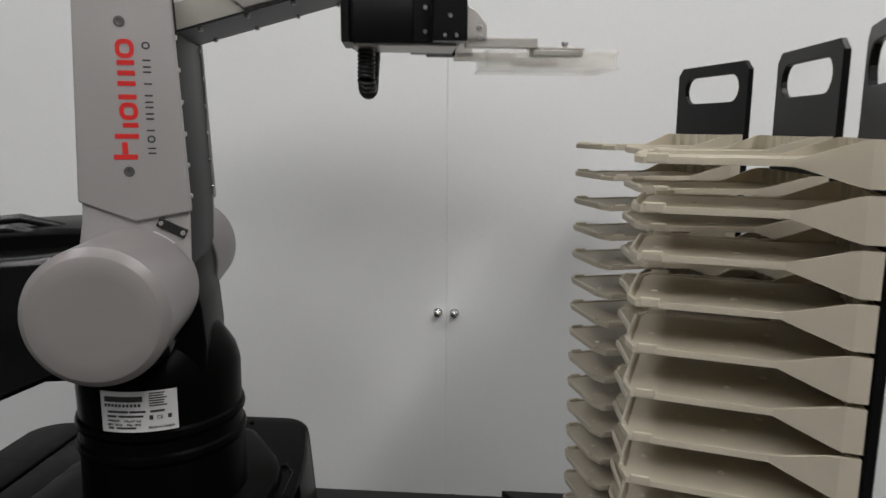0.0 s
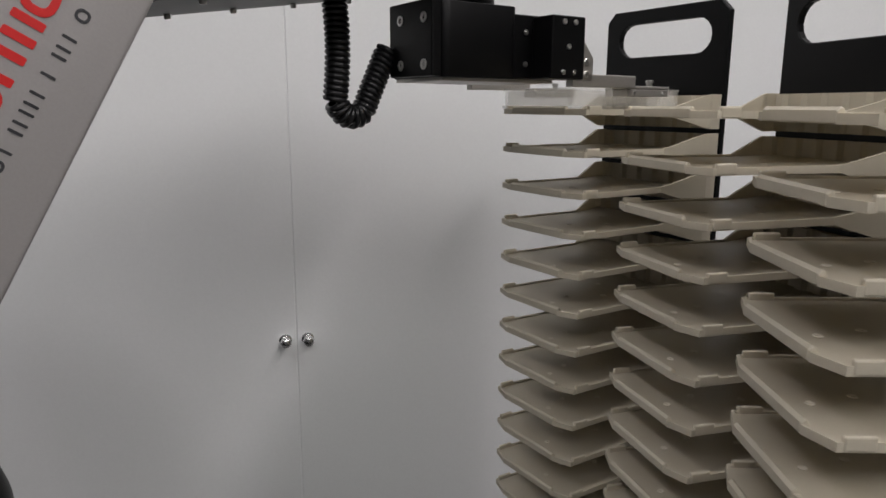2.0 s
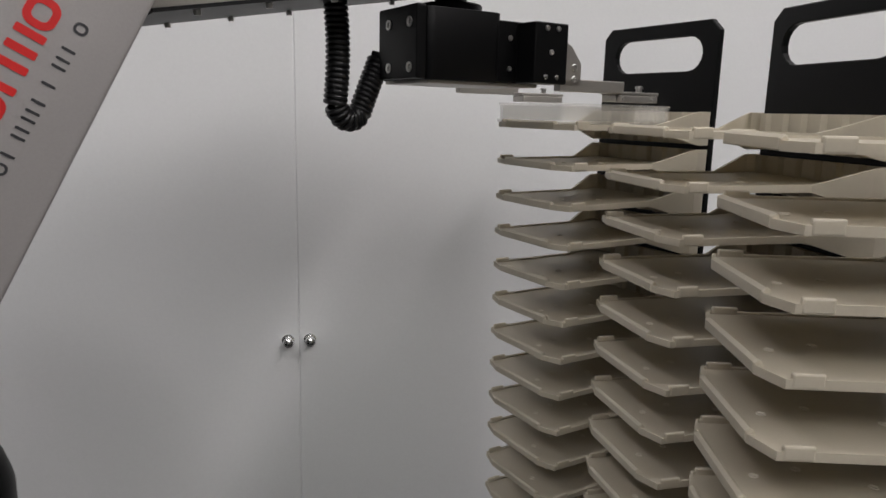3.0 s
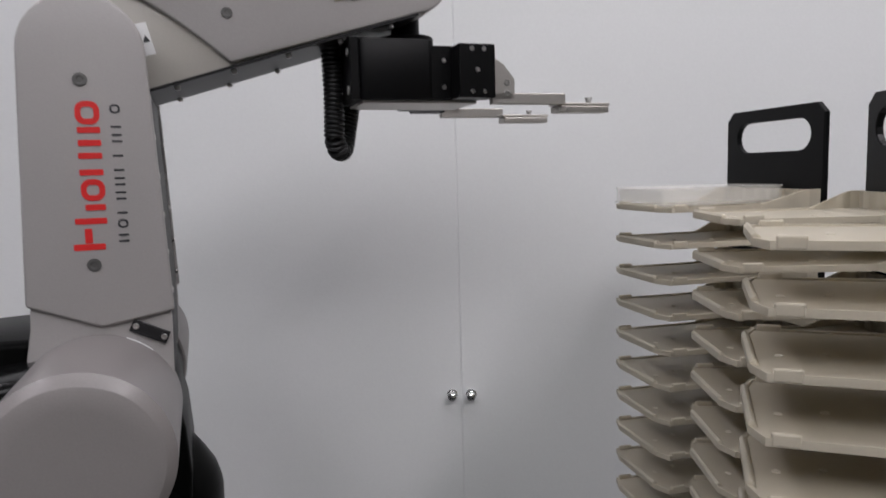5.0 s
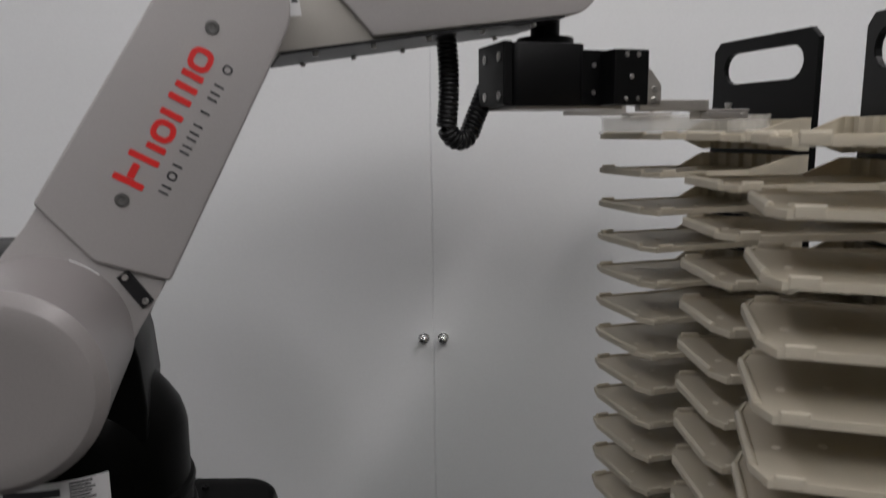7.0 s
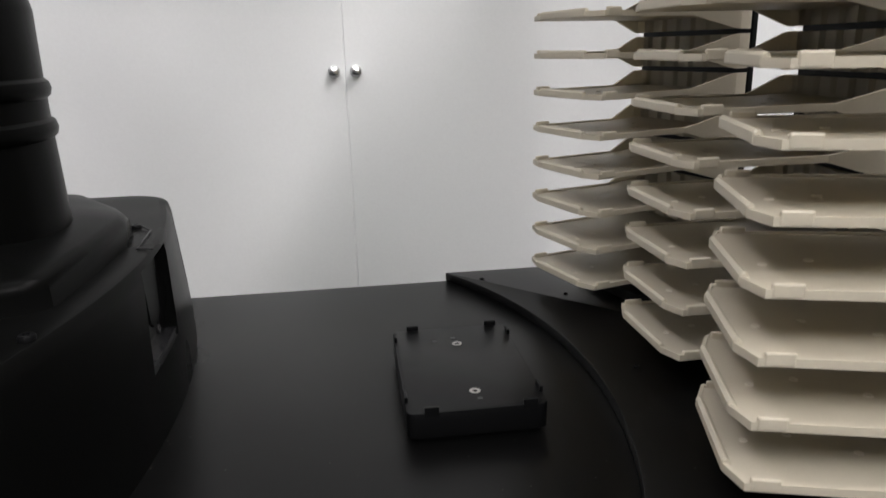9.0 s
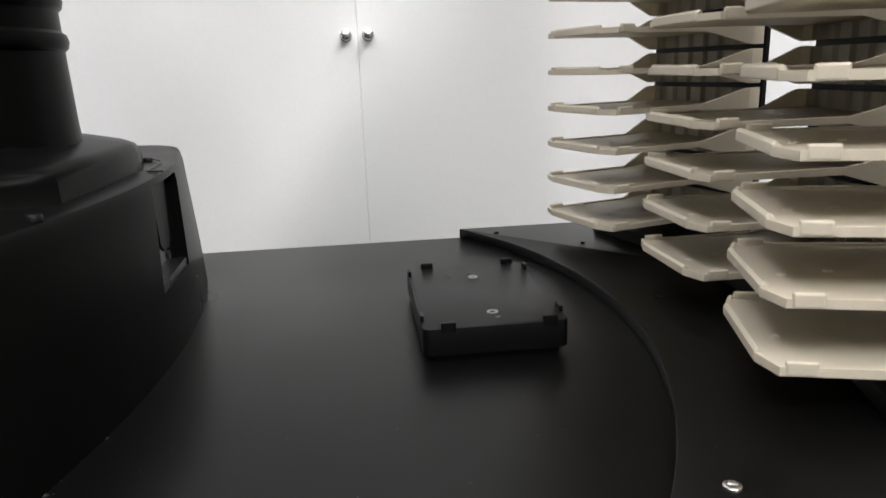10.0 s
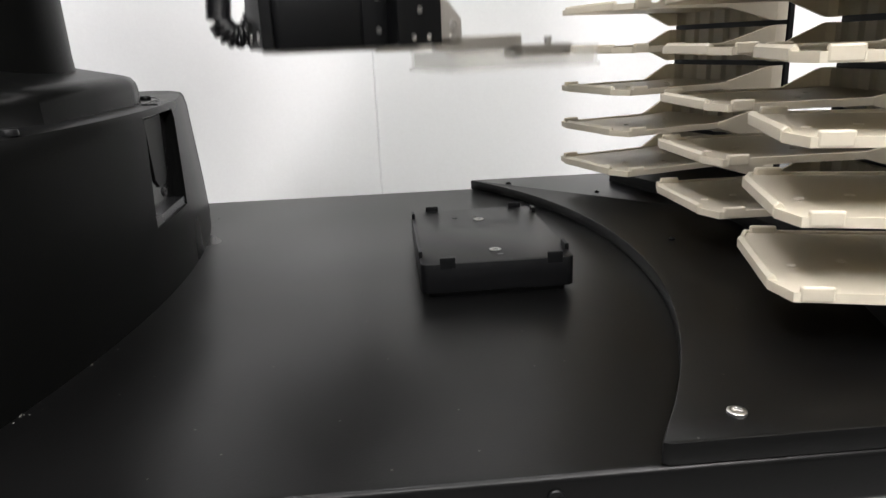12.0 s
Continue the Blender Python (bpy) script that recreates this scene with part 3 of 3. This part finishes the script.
for s in (-1, 1):
    y0, y1 = sorted((s * 0.0595, s * WU))
    panel = part("side_panel", prism(bmesh.new(), [(0.067, -0.0525), *arc(EL[0], EL[1], EL[2], -88, 88, 18), (0.0765, 0.0395), (0.0590, -0.0060)], y0, y1, "xz", 0.0022, seg=3), GREY, upper, "grey painted side panel", True)
    if s < 0:
        for sx in (L - 0.0252, L - 0.1482):
            bm = bmesh.new()
            lathe(bm, [(0.0045, 0), (0.0045, 0.0006), (0.0036, 0.0008), (0.0022, 0.0006), (0.0018, 0.0002)], 18, Matrix.Translation((sx, -WU, -0.0041)) @ TO_MY)
            part("screw", bm, SCREW, panel, "recessed dark screw", True)
        # red wordmark and the dark line below it, as plain bars and rings
        lo_y, hi_y = -WU - 0.0004, -WU + 0.001
        for x, wd, z, ht in ((0.1125, 0.0042, -0.0120, 0.0195), (0.1300, 0.0040, -0.0140, 0.0195), (0.1392, 0.0040, -0.0140, 0.0125), (0.1625, 0.0040, -0.0140, 0.0145), (0.1735, 0.0040, -0.0140, 0.0145), (0.1820, 0.0040, -0.0140, 0.0140), (0.1905, 0.0040, -0.0140, 0.0140)):
            part("wordmark_bar", prism(bmesh.new(), rounded(x, x + wd, z, z + ht, 0.0008, 3), lo_y, hi_y, "xz"), RED, panel, "red print bar")
        part("wordmark_bar", prism(bmesh.new(), rounded(0.1170, 0.1270, -0.0044, 0.0002, 0.0008, 3), lo_y, hi_y, "xz"), RED, panel, "red print bar")
        for x, wd in ((0.1455, 0.0145), (0.1960, 0.0155)):
            part("wordmark_ring", prism(bmesh.new(), rounded(x, x + wd, -0.0143, 0.0005, 0.0060, 5), lo_y, hi_y, "xz", holes=[rounded(x + 0.0038, x + wd - 0.0038, -0.0108, -0.0030, 0.0026, 4)]), RED, panel, "red print ring")
        for i in range(10):
            xs = 0.117 + i * 0.0096
            if i in (1, 9):
                part("wordmark_ring", prism(bmesh.new(), rounded(xs, xs + 0.0060, -0.0270, -0.0205, 0.0026, 4), -WU - 0.0003, hi_y, "xz", holes=[rounded(xs + 0.0013, xs + 0.0047, -0.0257, -0.0218, 0.0014, 3)]), INK, panel, "small dark print ring")
                continue
            for dx in ((0.0,) if i in (2, 5, 6, 8) else (0.0, 0.0042)):
                part("wordmark_dash", prism(bmesh.new(), rounded(xs + dx, xs + dx + 0.0014, -0.0270, -0.0205, 0.0004, 2), -WU - 0.0003, hi_y, "xz"), INK, panel, "small dark print bar")
for i in range(6):
    for y in (-0.055, 0.055):
        bm = bmesh.new()
        screw_head(bm, (0.080 + i * 0.027, y, -0.0498 + i * 0.0012), pose(0, 0, 0, 180), 0.0022, 0.0024)
        part("edge_screw", bm, STEEL, upper, smooth=True)
conn = part("arm_connector", box(bmesh.new(), -0.013, 0.013, -0.0025, 0, -0.0045, 0.0045, 0.0006), RUBBER, upper, "black connector with two bright screws")
conn.matrix_basis = pose(0.0530, -0.0640, -0.0356, 0, 117, 0)
for sx in (-0.010, 0.010):
    bm = bmesh.new()
    screw_head(bm, (sx, -0.0025, 0), TO_MY, 0.0022, 0.001)
    part("screw", bm, STEEL, conn, smooth=True)

# forearm: x runs from elbow to wrist
WF = 0.0478
prof = arc(0, -0.004, 0.036, 80, 262, 12) + [(0.02, -0.0400)] + arc(L, -0.0006, 0.0282, -84, 86, 14)
SH = WF - 0.0032
fore = part("forearm", prism(bmesh.new(), prof, -SH, SH, "xz", 0.002), CREAM, robot, "pale grey forearm shell with grey covers", True)
for s in (-1, 1):
    y0, y1 = sorted((s * (SH - 0.001), s * (WF + 0.0016)))
    curve_edge = [(0.034 + 0.062 * (k / 10) ** 0.9, 0.0318 - 0.0655 * (k / 10) ** 1.2) for k in range(11)]
    cover = part("cover", prism(bmesh.new(), curve_edge + arc(L, -0.0006, 0.0284, -84, 86, 14), y0, y1, "xz", 0.0018, seg=3), GREY, fore, "grey painted forearm cover", True)
    if s < 0:
        for sx, sz in ((0.1035, 0.0004), (0.2301, 0.0004)):
            bm = bmesh.new()
            lathe(bm, [(0.004, 0), (0.004, 0.0006), (0.0032, 0.0008), (0.002, 0.0006), (0.0016, 0.0002)], 18, Matrix.Translation((sx, -WF - 0.0016, sz)) @ TO_MY)
            part("screw", bm, SCREW, cover, "recessed dark screw", True)
        port = part("port", box(bmesh.new(), 0.1825, 0.2135, -WF - 0.0028, -WF - 0.001, -0.0075, 0.0065, 0.0005), GOLD, fore, "brass-coloured connector plate")
        part("socket", box(bmesh.new(), 0.1872, 0.2088, -WF - 0.0050, -WF - 0.002, -0.0062, 0.0052, 0.0015), RUBBER, port, "black socket")
        part("latch", box(bmesh.new(), 0.1945, 0.2015, -WF - 0.0034, -WF - 0.001, -0.0092, 0.0082, 0.0008), RUBBER, port)
        for sx in (0.1855, 0.2105):
            bm = bmesh.new()
            screw_head(bm, (sx, -WF - 0.0028, -0.0005), TO_MY, 0.0022, 0.002)
            part("screw", bm, STEEL, port, smooth=True)
        mark = part("arrow_mark", box(bmesh.new(), 0.0405, 0.0485, -SH - 0.0003, -SH + 0.001, -0.0160, 0.0065), LABEL, fore, "small white label with a black arrow")
        part("arrow", prism(bmesh.new(), [(0.0425, -0.0070), (0.0475, -0.0070), (0.0452, -0.0020)], -SH - 0.0006, -SH, "xz"), INK, mark)
under = [(0.030, -0.0390), (L - 0.005, -0.0284), (L - 0.005, -0.0304), (0.030, -0.0412)]
part("underplate", prism(bmesh.new(), under, -WF - 0.001, WF + 0.001, "xz"), DGREY, fore, "dark grey under-plate")
for i in range(5):
    for y in (-0.040, 0.040):
        bm = bmesh.new()
        screw_head(bm, (0.055 + 0.042 * i, y, -0.0398 + 0.042 * 0.0492 * i), pose(0, 0, 0, 180), 0.0022, 0.003)
        part("screw", bm, STEEL, fore, smooth=True)

# gripper: origin at the wrist, x the way it points
KZ = -0.0968
bm = bmesh.new()
prism(bm, rounded(-0.047, 0.0136, -0.0545, 0.0120, 0.006), KZ, -0.0500, r=0.0008)
grip = part("gripper", bm, ANOD, robot, "black anodised gripper body", True)
part("wrist_stem", lathe(bmesh.new(), [(0.0120, -0.040), (0.0120, -0.010)], 28, Matrix.Translation((0.005, 0, 0))), ANOD, grip, smooth=True)
part("wrist_flange", lathe(bmesh.new(), [(0.0236, -0.0510), (0.0236, -0.0408), (0.0229, -0.0400), (0.0125, -0.0396)], 40, Matrix.Translation((0.005, 0, 0))), ANOD, grip, "black round wrist flange", True)
part("front_block", box(bmesh.new(), 0.010, 0.0535, -0.0535, 0.0535, KZ + 0.0005, -0.0545, 0.0008), ANOD, grip)
part("sole_plate", box(bmesh.new(), -0.044, 0.050, -0.050, 0.010, KZ - 0.0022, KZ + 0.0002, 0.0005), ALU, grip, "pale aluminium sole plate")
rear = part("rear_plate", box(bmesh.new(), -0.0540, -0.0465, -0.0525, 0.0015, KZ + 0.0005, -0.0490, 0.0012), ANOD, grip, "black rear plate with bright ringed screws")
for y in (-0.043, -0.014):
    for z in (KZ + 0.008, -0.060):
        bm = bmesh.new()
        lathe(bm, [(0.0034, 0), (0.0034, 0.0008), (0.002, 0.0008), (0.0017, -0.0004)], 16, Matrix.Translation((-0.0540, y, z)) @ pose(0, 0, 0, 0, -90, 0))
        part("screw", bm, STEEL, rear, smooth=True)
for s in (-1, 1):
    jaw = part("jaw_block", box(bmesh.new(), 0.0270, 0.0571, min(s * 0.053, s * 0.0735), max(s * 0.053, s * 0.0735), KZ, -0.0555, 0.001), ANOD, grip, "black jaw block with five bright screws")
    for sx, sz in ((0.0375, -0.0595), (0.0475, -0.0595), (0.0420, -0.0755), (0.0375, KZ + 0.0045), (0.0475, KZ + 0.0045)):
        bm = bmesh.new()
        screw_head(bm, (sx, s * 0.0735, sz), pose(0, 0, 0, 90 if s < 0 else -90), 0.0019, 0.0011)
        part("screw", bm, STEEL, jaw, smooth=True)
    for sz in (-0.066, KZ + 0.010):
        bm = bmesh.new()
        screw_head(bm, (0.021, s * 0.0535, sz), pose(0, 0, 0, 90 if s < 0 else -90), 0.0019, 0.0011)
        part("side_screw", bm, STEEL, grip, smooth=True)


def finger(s):
    lo, hi = sorted((s * 0.0570, s * 0.0640))
    f = part("finger", box(bmesh.new(), 0.0560, 0.1210, lo, hi, KZ - 0.0045, KZ + 0.0045, 0.0007), ALU, robot, "brushed aluminium gripper finger")
    part("bracket", prism(bmesh.new(), [(0.0575, KZ - 0.001), (0.0755, KZ - 0.001), (0.0755, KZ + 0.0155), (0.0660, KZ + 0.027), (0.0575, KZ + 0.032)], lo, hi, "xz", 0.0006), ALU, f, "brushed aluminium bracket")
    lo2, hi2 = sorted((s * 0.0445, s * 0.0600))
    part("pad_plate", box(bmesh.new(), 0.1150, 0.1650, lo2, hi2, KZ - 0.0048, KZ - 0.0025, 0.0006), ALU, f)
    part("pad", box(bmesh.new(), 0.1170, 0.1640, lo2, sorted((lo2, hi2))[1], KZ - 0.0105, KZ - 0.0050, 0.0008), ALU, f, "aluminium grip pad")
    bm = bmesh.new()
    lathe(bm, [(0.0024, 0), (0.0024, 0.003), (0.0032, 0.003), (0.0030, 0.0048), (0.0015, 0.005)], 14, Matrix.Translation((0.1480, s * 0.054, KZ - 0.0025)))
    part("pin", bm, STEEL, f, smooth=True)
    for sx, sz in ((0.0690, KZ + 0.004), (0.0690, KZ + 0.0125), (0.125, KZ - 0.0078), (0.157, KZ - 0.0078)):
        bm = bmesh.new()
        screw_head(bm, (sx, s * (0.0640 if sx < 0.09 else 0.0600), sz), pose(0, 0, 0, 90 if s < 0 else -90), 0.0028 if sx < 0.09 else 0.0013, 0.0008)
        part("screw", bm, STEEL, f, smooth=True)
    return f


finger_near, finger_far = finger(-1), finger(1)

# coiled cable from the forearm to the gripper's rear
spine = [(-0.090 + 0.003 * math.sin(k / 12 * 3), -0.034 - 0.078 * k / 12) for k in range(13)]
spine += [(-0.0775 + 0.0108 * math.cos(radians(a)), -0.112 + 0.0105 * math.sin(radians(a))) for a in range(195, 331, 15)]
spine += [(-0.067 + 0.017 * k / 5, -0.114 + 0.036 * k / 5) for k in range(1, 6)]
seglen = [0.0]
for a, b in zip(spine, spine[1:]):
    seglen.append(seglen[-1] + math.dist(a, b))
turns, coil = 40, []
for k in range(turns * 12 + 1):
    d = seglen[-1] * k / (turns * 12)
    i = max(0, min(len(spine) - 2, sum(1 for q in seglen if q <= d) - 1))
    u = (d - seglen[i]) / max(1e-9, seglen[i + 1] - seglen[i])
    px, pz = (spine[i][j] + (spine[i + 1][j] - spine[i][j]) * u for j in (0, 1))
    tx_, tz_ = spine[i + 1][0] - spine[i][0], spine[i + 1][1] - spine[i][1]
    n_ = math.hypot(tx_, tz_)
    ph, rad = 2 * math.pi * k / 12, 0.0068
    coil.append((px - tz_ / n_ * rad * math.cos(ph), 0.004 + rad * math.sin(ph), pz + tx_ / n_ * rad * math.cos(ph)))
coil_ob = tube("coiled_cable", coil, 0.0020, RUBBER, robot, "black coiled air cable hanging in a loop", 1)

# ---- the microplate that the robot carries ----
micro = tagged(new("microplate"), "pale translucent plastic microplate carried by the robot gripper", "microplate")
part("skirt", prism(bmesh.new(), rounded(-0.0638, 0.0638, -0.0427, 0.0427, 0.004), 0.0, 0.0025, r=0.0005), CLEAR, micro)
part("wall", prism(bmesh.new(), rounded(-0.0622, 0.0622, -0.0412, 0.0412, 0.004), 0.0025, 0.0140, r=0.0005, holes=[rounded(-0.0602, 0.0602, -0.0392, 0.0392, 0.003)]), CLEAR, micro)
part("lid", prism(bmesh.new(), rounded(-0.0630, 0.0630, -0.0420, 0.0420, 0.004), 0.0142, 0.0160, r=0.0005), CLEAR, micro, "clear flat lid")

# ---- what moves ----
# seconds, pan, upper arm, forearm, gripper heading (degrees)
JOINTS = [(0.0, 13.4, 89.9, 14.2, 8.5), (0.3, 18.6, 89.2, 5.7, 18.5), (0.5, 19.6, 91.2, 4.9, 21.0), (0.75, 19.0, 85.0, 2.0, 18.0), (1.0, 18.5, 75.9, 0.4, 14.0),
          (1.25, 18.5, 66.0, 3.6, 14.0), (1.5, 18.5, 59.0, 6.3, 14.5), (1.75, 18.4, 58.6, 6.2, 17.0), (2.0, 18.4, 58.6, 6.0, 18.2), (2.7, 18.4, 58.9, 5.7, 18.5),
          (3.1, 18.6, 60.0, 8.0, 18.6), (3.6, 20.5, 74.0, 9.8, 20.5), (4.1, 23.4, 88.4, 14.2, 23.4), (4.5, 23.7, 89.3, 14.6, 23.6), (5.0, 22.8, 89.9, 14.3, 22.0),
          (5.2, 22.4, 89.7, 7.5, 21.8), (5.5, 21.6, 87.2, -0.1, 21.2), (5.8, 19.2, 70.4, 2.4, 17.5), (6.0, 18.6, 60.0, 6.4, 15.6), (6.2, 18.4, 59.2, 5.9, 16.6),
          (6.5, 18.2, 59.2, 5.7, 17.6), (7.0, 18.0, 60.3, 5.7, 18.5), (7.3, 17.9, 60.2, 5.8, 17.5), (7.7, 18.0, 66.0, 9.0, 17.6), (8.2, 18.8, 80.0, 12.0, 18.2), (8.7, 19.6, 88.5, 13.8, 18.6)]


def elbow_up(a, z):
    """Joint angles that put the wrist at radius a and height z."""
    dx, dz = a - SA, z - SZ
    d, up = math.hypot(dx, dz), math.atan2(dz, dx)
    c = math.acos(min(1, d / (2 * L)))
    return math.degrees(up + c), math.degrees(up - c)


for t, z in ((10.0, 0.65), (10.6, 0.60), (11.2, 0.465), (11.5, 0.378), (11.7, 0.318), (11.8, 0.290), (11.9, 0.262), (12.0, 0.235)):
    q2, q3 = elbow_up(0.255, z)
    JOINTS.append((t, 19.8, q2, q3, 18.7))


def joints(t):
    """Angles at t, on a smooth curve through the rows."""
    k = max(i for i in range(len(JOINTS)) if JOINTS[i][0] <= t + 1e-9)
    if k >= len(JOINTS) - 1:
        return JOINTS[-1][1:]
    a, b = JOINTS[k], JOINTS[k + 1]
    u, h, out = (t - a[0]) / (b[0] - a[0]), b[0] - a[0], []
    for j in range(1, 5):
        def slope(i):
            if i <= 0 or i >= len(JOINTS) - 1:
                i0, i1 = max(0, i - 1), min(len(JOINTS) - 1, i + 1)
                return (JOINTS[i1][j] - JOINTS[i0][j]) / (JOINTS[i1][0] - JOINTS[i0][0])
            s0 = (JOINTS[i][j] - JOINTS[i - 1][j]) / (JOINTS[i][0] - JOINTS[i - 1][0])
            s1 = (JOINTS[i + 1][j] - JOINTS[i][j]) / (JOINTS[i + 1][0] - JOINTS[i][0])
            return 0.0 if s0 * s1 <= 0 else 2 * s0 * s1 / (s0 + s1)
        m0, m1 = slope(k) * h, slope(k + 1) * h
        out.append((2 * u ** 3 - 3 * u ** 2 + 1) * a[j] + (u ** 3 - 2 * u ** 2 + u) * m0 + (3 * u ** 2 - 2 * u ** 3) * b[j] + (u ** 3 - u ** 2) * m1)
    return out


def arm_poses(t):
    pan, q2, q3, head = joints(t)
    turn = pose(0, 0, 0, 0, 0, pan)
    up = turn @ pose(SA, 0, SZ, 0, -q2, 0)
    el = (SA + L * math.cos(radians(q2)), SZ + L * math.sin(radians(q2)))
    fo = turn @ pose(el[0], 0, el[1], 0, -q3, 0)
    wr = turn @ Vector((el[0] + L * math.cos(radians(q3)), 0, el[1] + L * math.sin(radians(q3))))
    return turn, up, fo, Matrix.Translation(wr) @ pose(0, 0, 0, 0, 0, head), Matrix.Translation(wr) @ pose(0, 0, 0, 0, 0, pan)


# seconds and how far each finger stands open (metres)
OPEN = [(0.0, 0.0), (2.2, 0.0), (2.6, 0.0045), (6.4, 0.0045), (6.9, 0.0), (12.0, 0.0)]
# seconds and how far the coil swings forward and up on the gripper (metres), and its turn (degrees)
SWING = [(0.0, 0.043, -0.014, 78), (0.3, 0.026, 0.0, 66), (0.6, 0.026, 0.0, 52), (1.0, 0.012, 0.0, 30), (1.5, 0.002, 0.0, 4), (2.0, -0.005, 0.0, 0), (2.7, -0.004, 0.0, 0), (4.2, 0.024, -0.012, 62), (5.0, 0.022, -0.012, 56), (5.5, 0.015, 0.0, 34), (6.0, 0.013, 0.0, 30), (6.5, 0.014, 0.0, 24), (7.2, 0.006, 0.0, 6), (8.8, 0.0, 0.0, 0), (11.0, 0.008, 0.02, 0), (11.8, 0.018, 0.036, 0), (12.0, 0.018, 0.036, 0)]


def along(rows, t):
    """Straight-line values at t."""
    for a, b in zip(rows, rows[1:]):
        if a[0] <= t <= b[0]:
            u = (t - a[0]) / (b[0] - a[0])
            return [p + (q - p) * u for p, q in zip(a[1:], b[1:])]
    return list(rows[-1][1:])


PLATE_X, PLATE_Z = 0.1400, KZ - 0.0200
SET_DOWN, PICK_UP = 2.0, 7.2


def motions():
    times = [i / 10 for i in range(121)]
    rows = [arm_poses(t) for t in times]
    for ob, k in ((waist, 0), (upper, 1), (fore, 2), (grip, 3)):
        walk(ob, [(t, r[k]) for t, r in zip(times, rows)])
    swing = [along(SWING, t) for t in times]
    walk(coil_ob, [(t, r[4] @ pose(dx - 0.070, 0, dz, 0, 0, a) @ pose(0.070, 0, 0)) for t, r, (dx, dz, a) in zip(times, rows, swing)])
    for ob, side in ((finger_near, -1), (finger_far, 1)):
        walk(ob, [(t, r[3] @ pose(0, side * along(OPEN, t)[0], 0)) for t, r in zip(times, rows)])
    home = pose(RX, RY, 0)
    held = pose(PLATE_X, 0, PLATE_Z)
    rest = home @ arm_poses(SET_DOWN)[3] @ held
    plate_rows = []
    for t, r in zip(times, rows):
        plate_rows.append((t, rest if SET_DOWN <= t <= PICK_UP else home @ r[3] @ held))
    walk(micro, plate_rows)


motions()
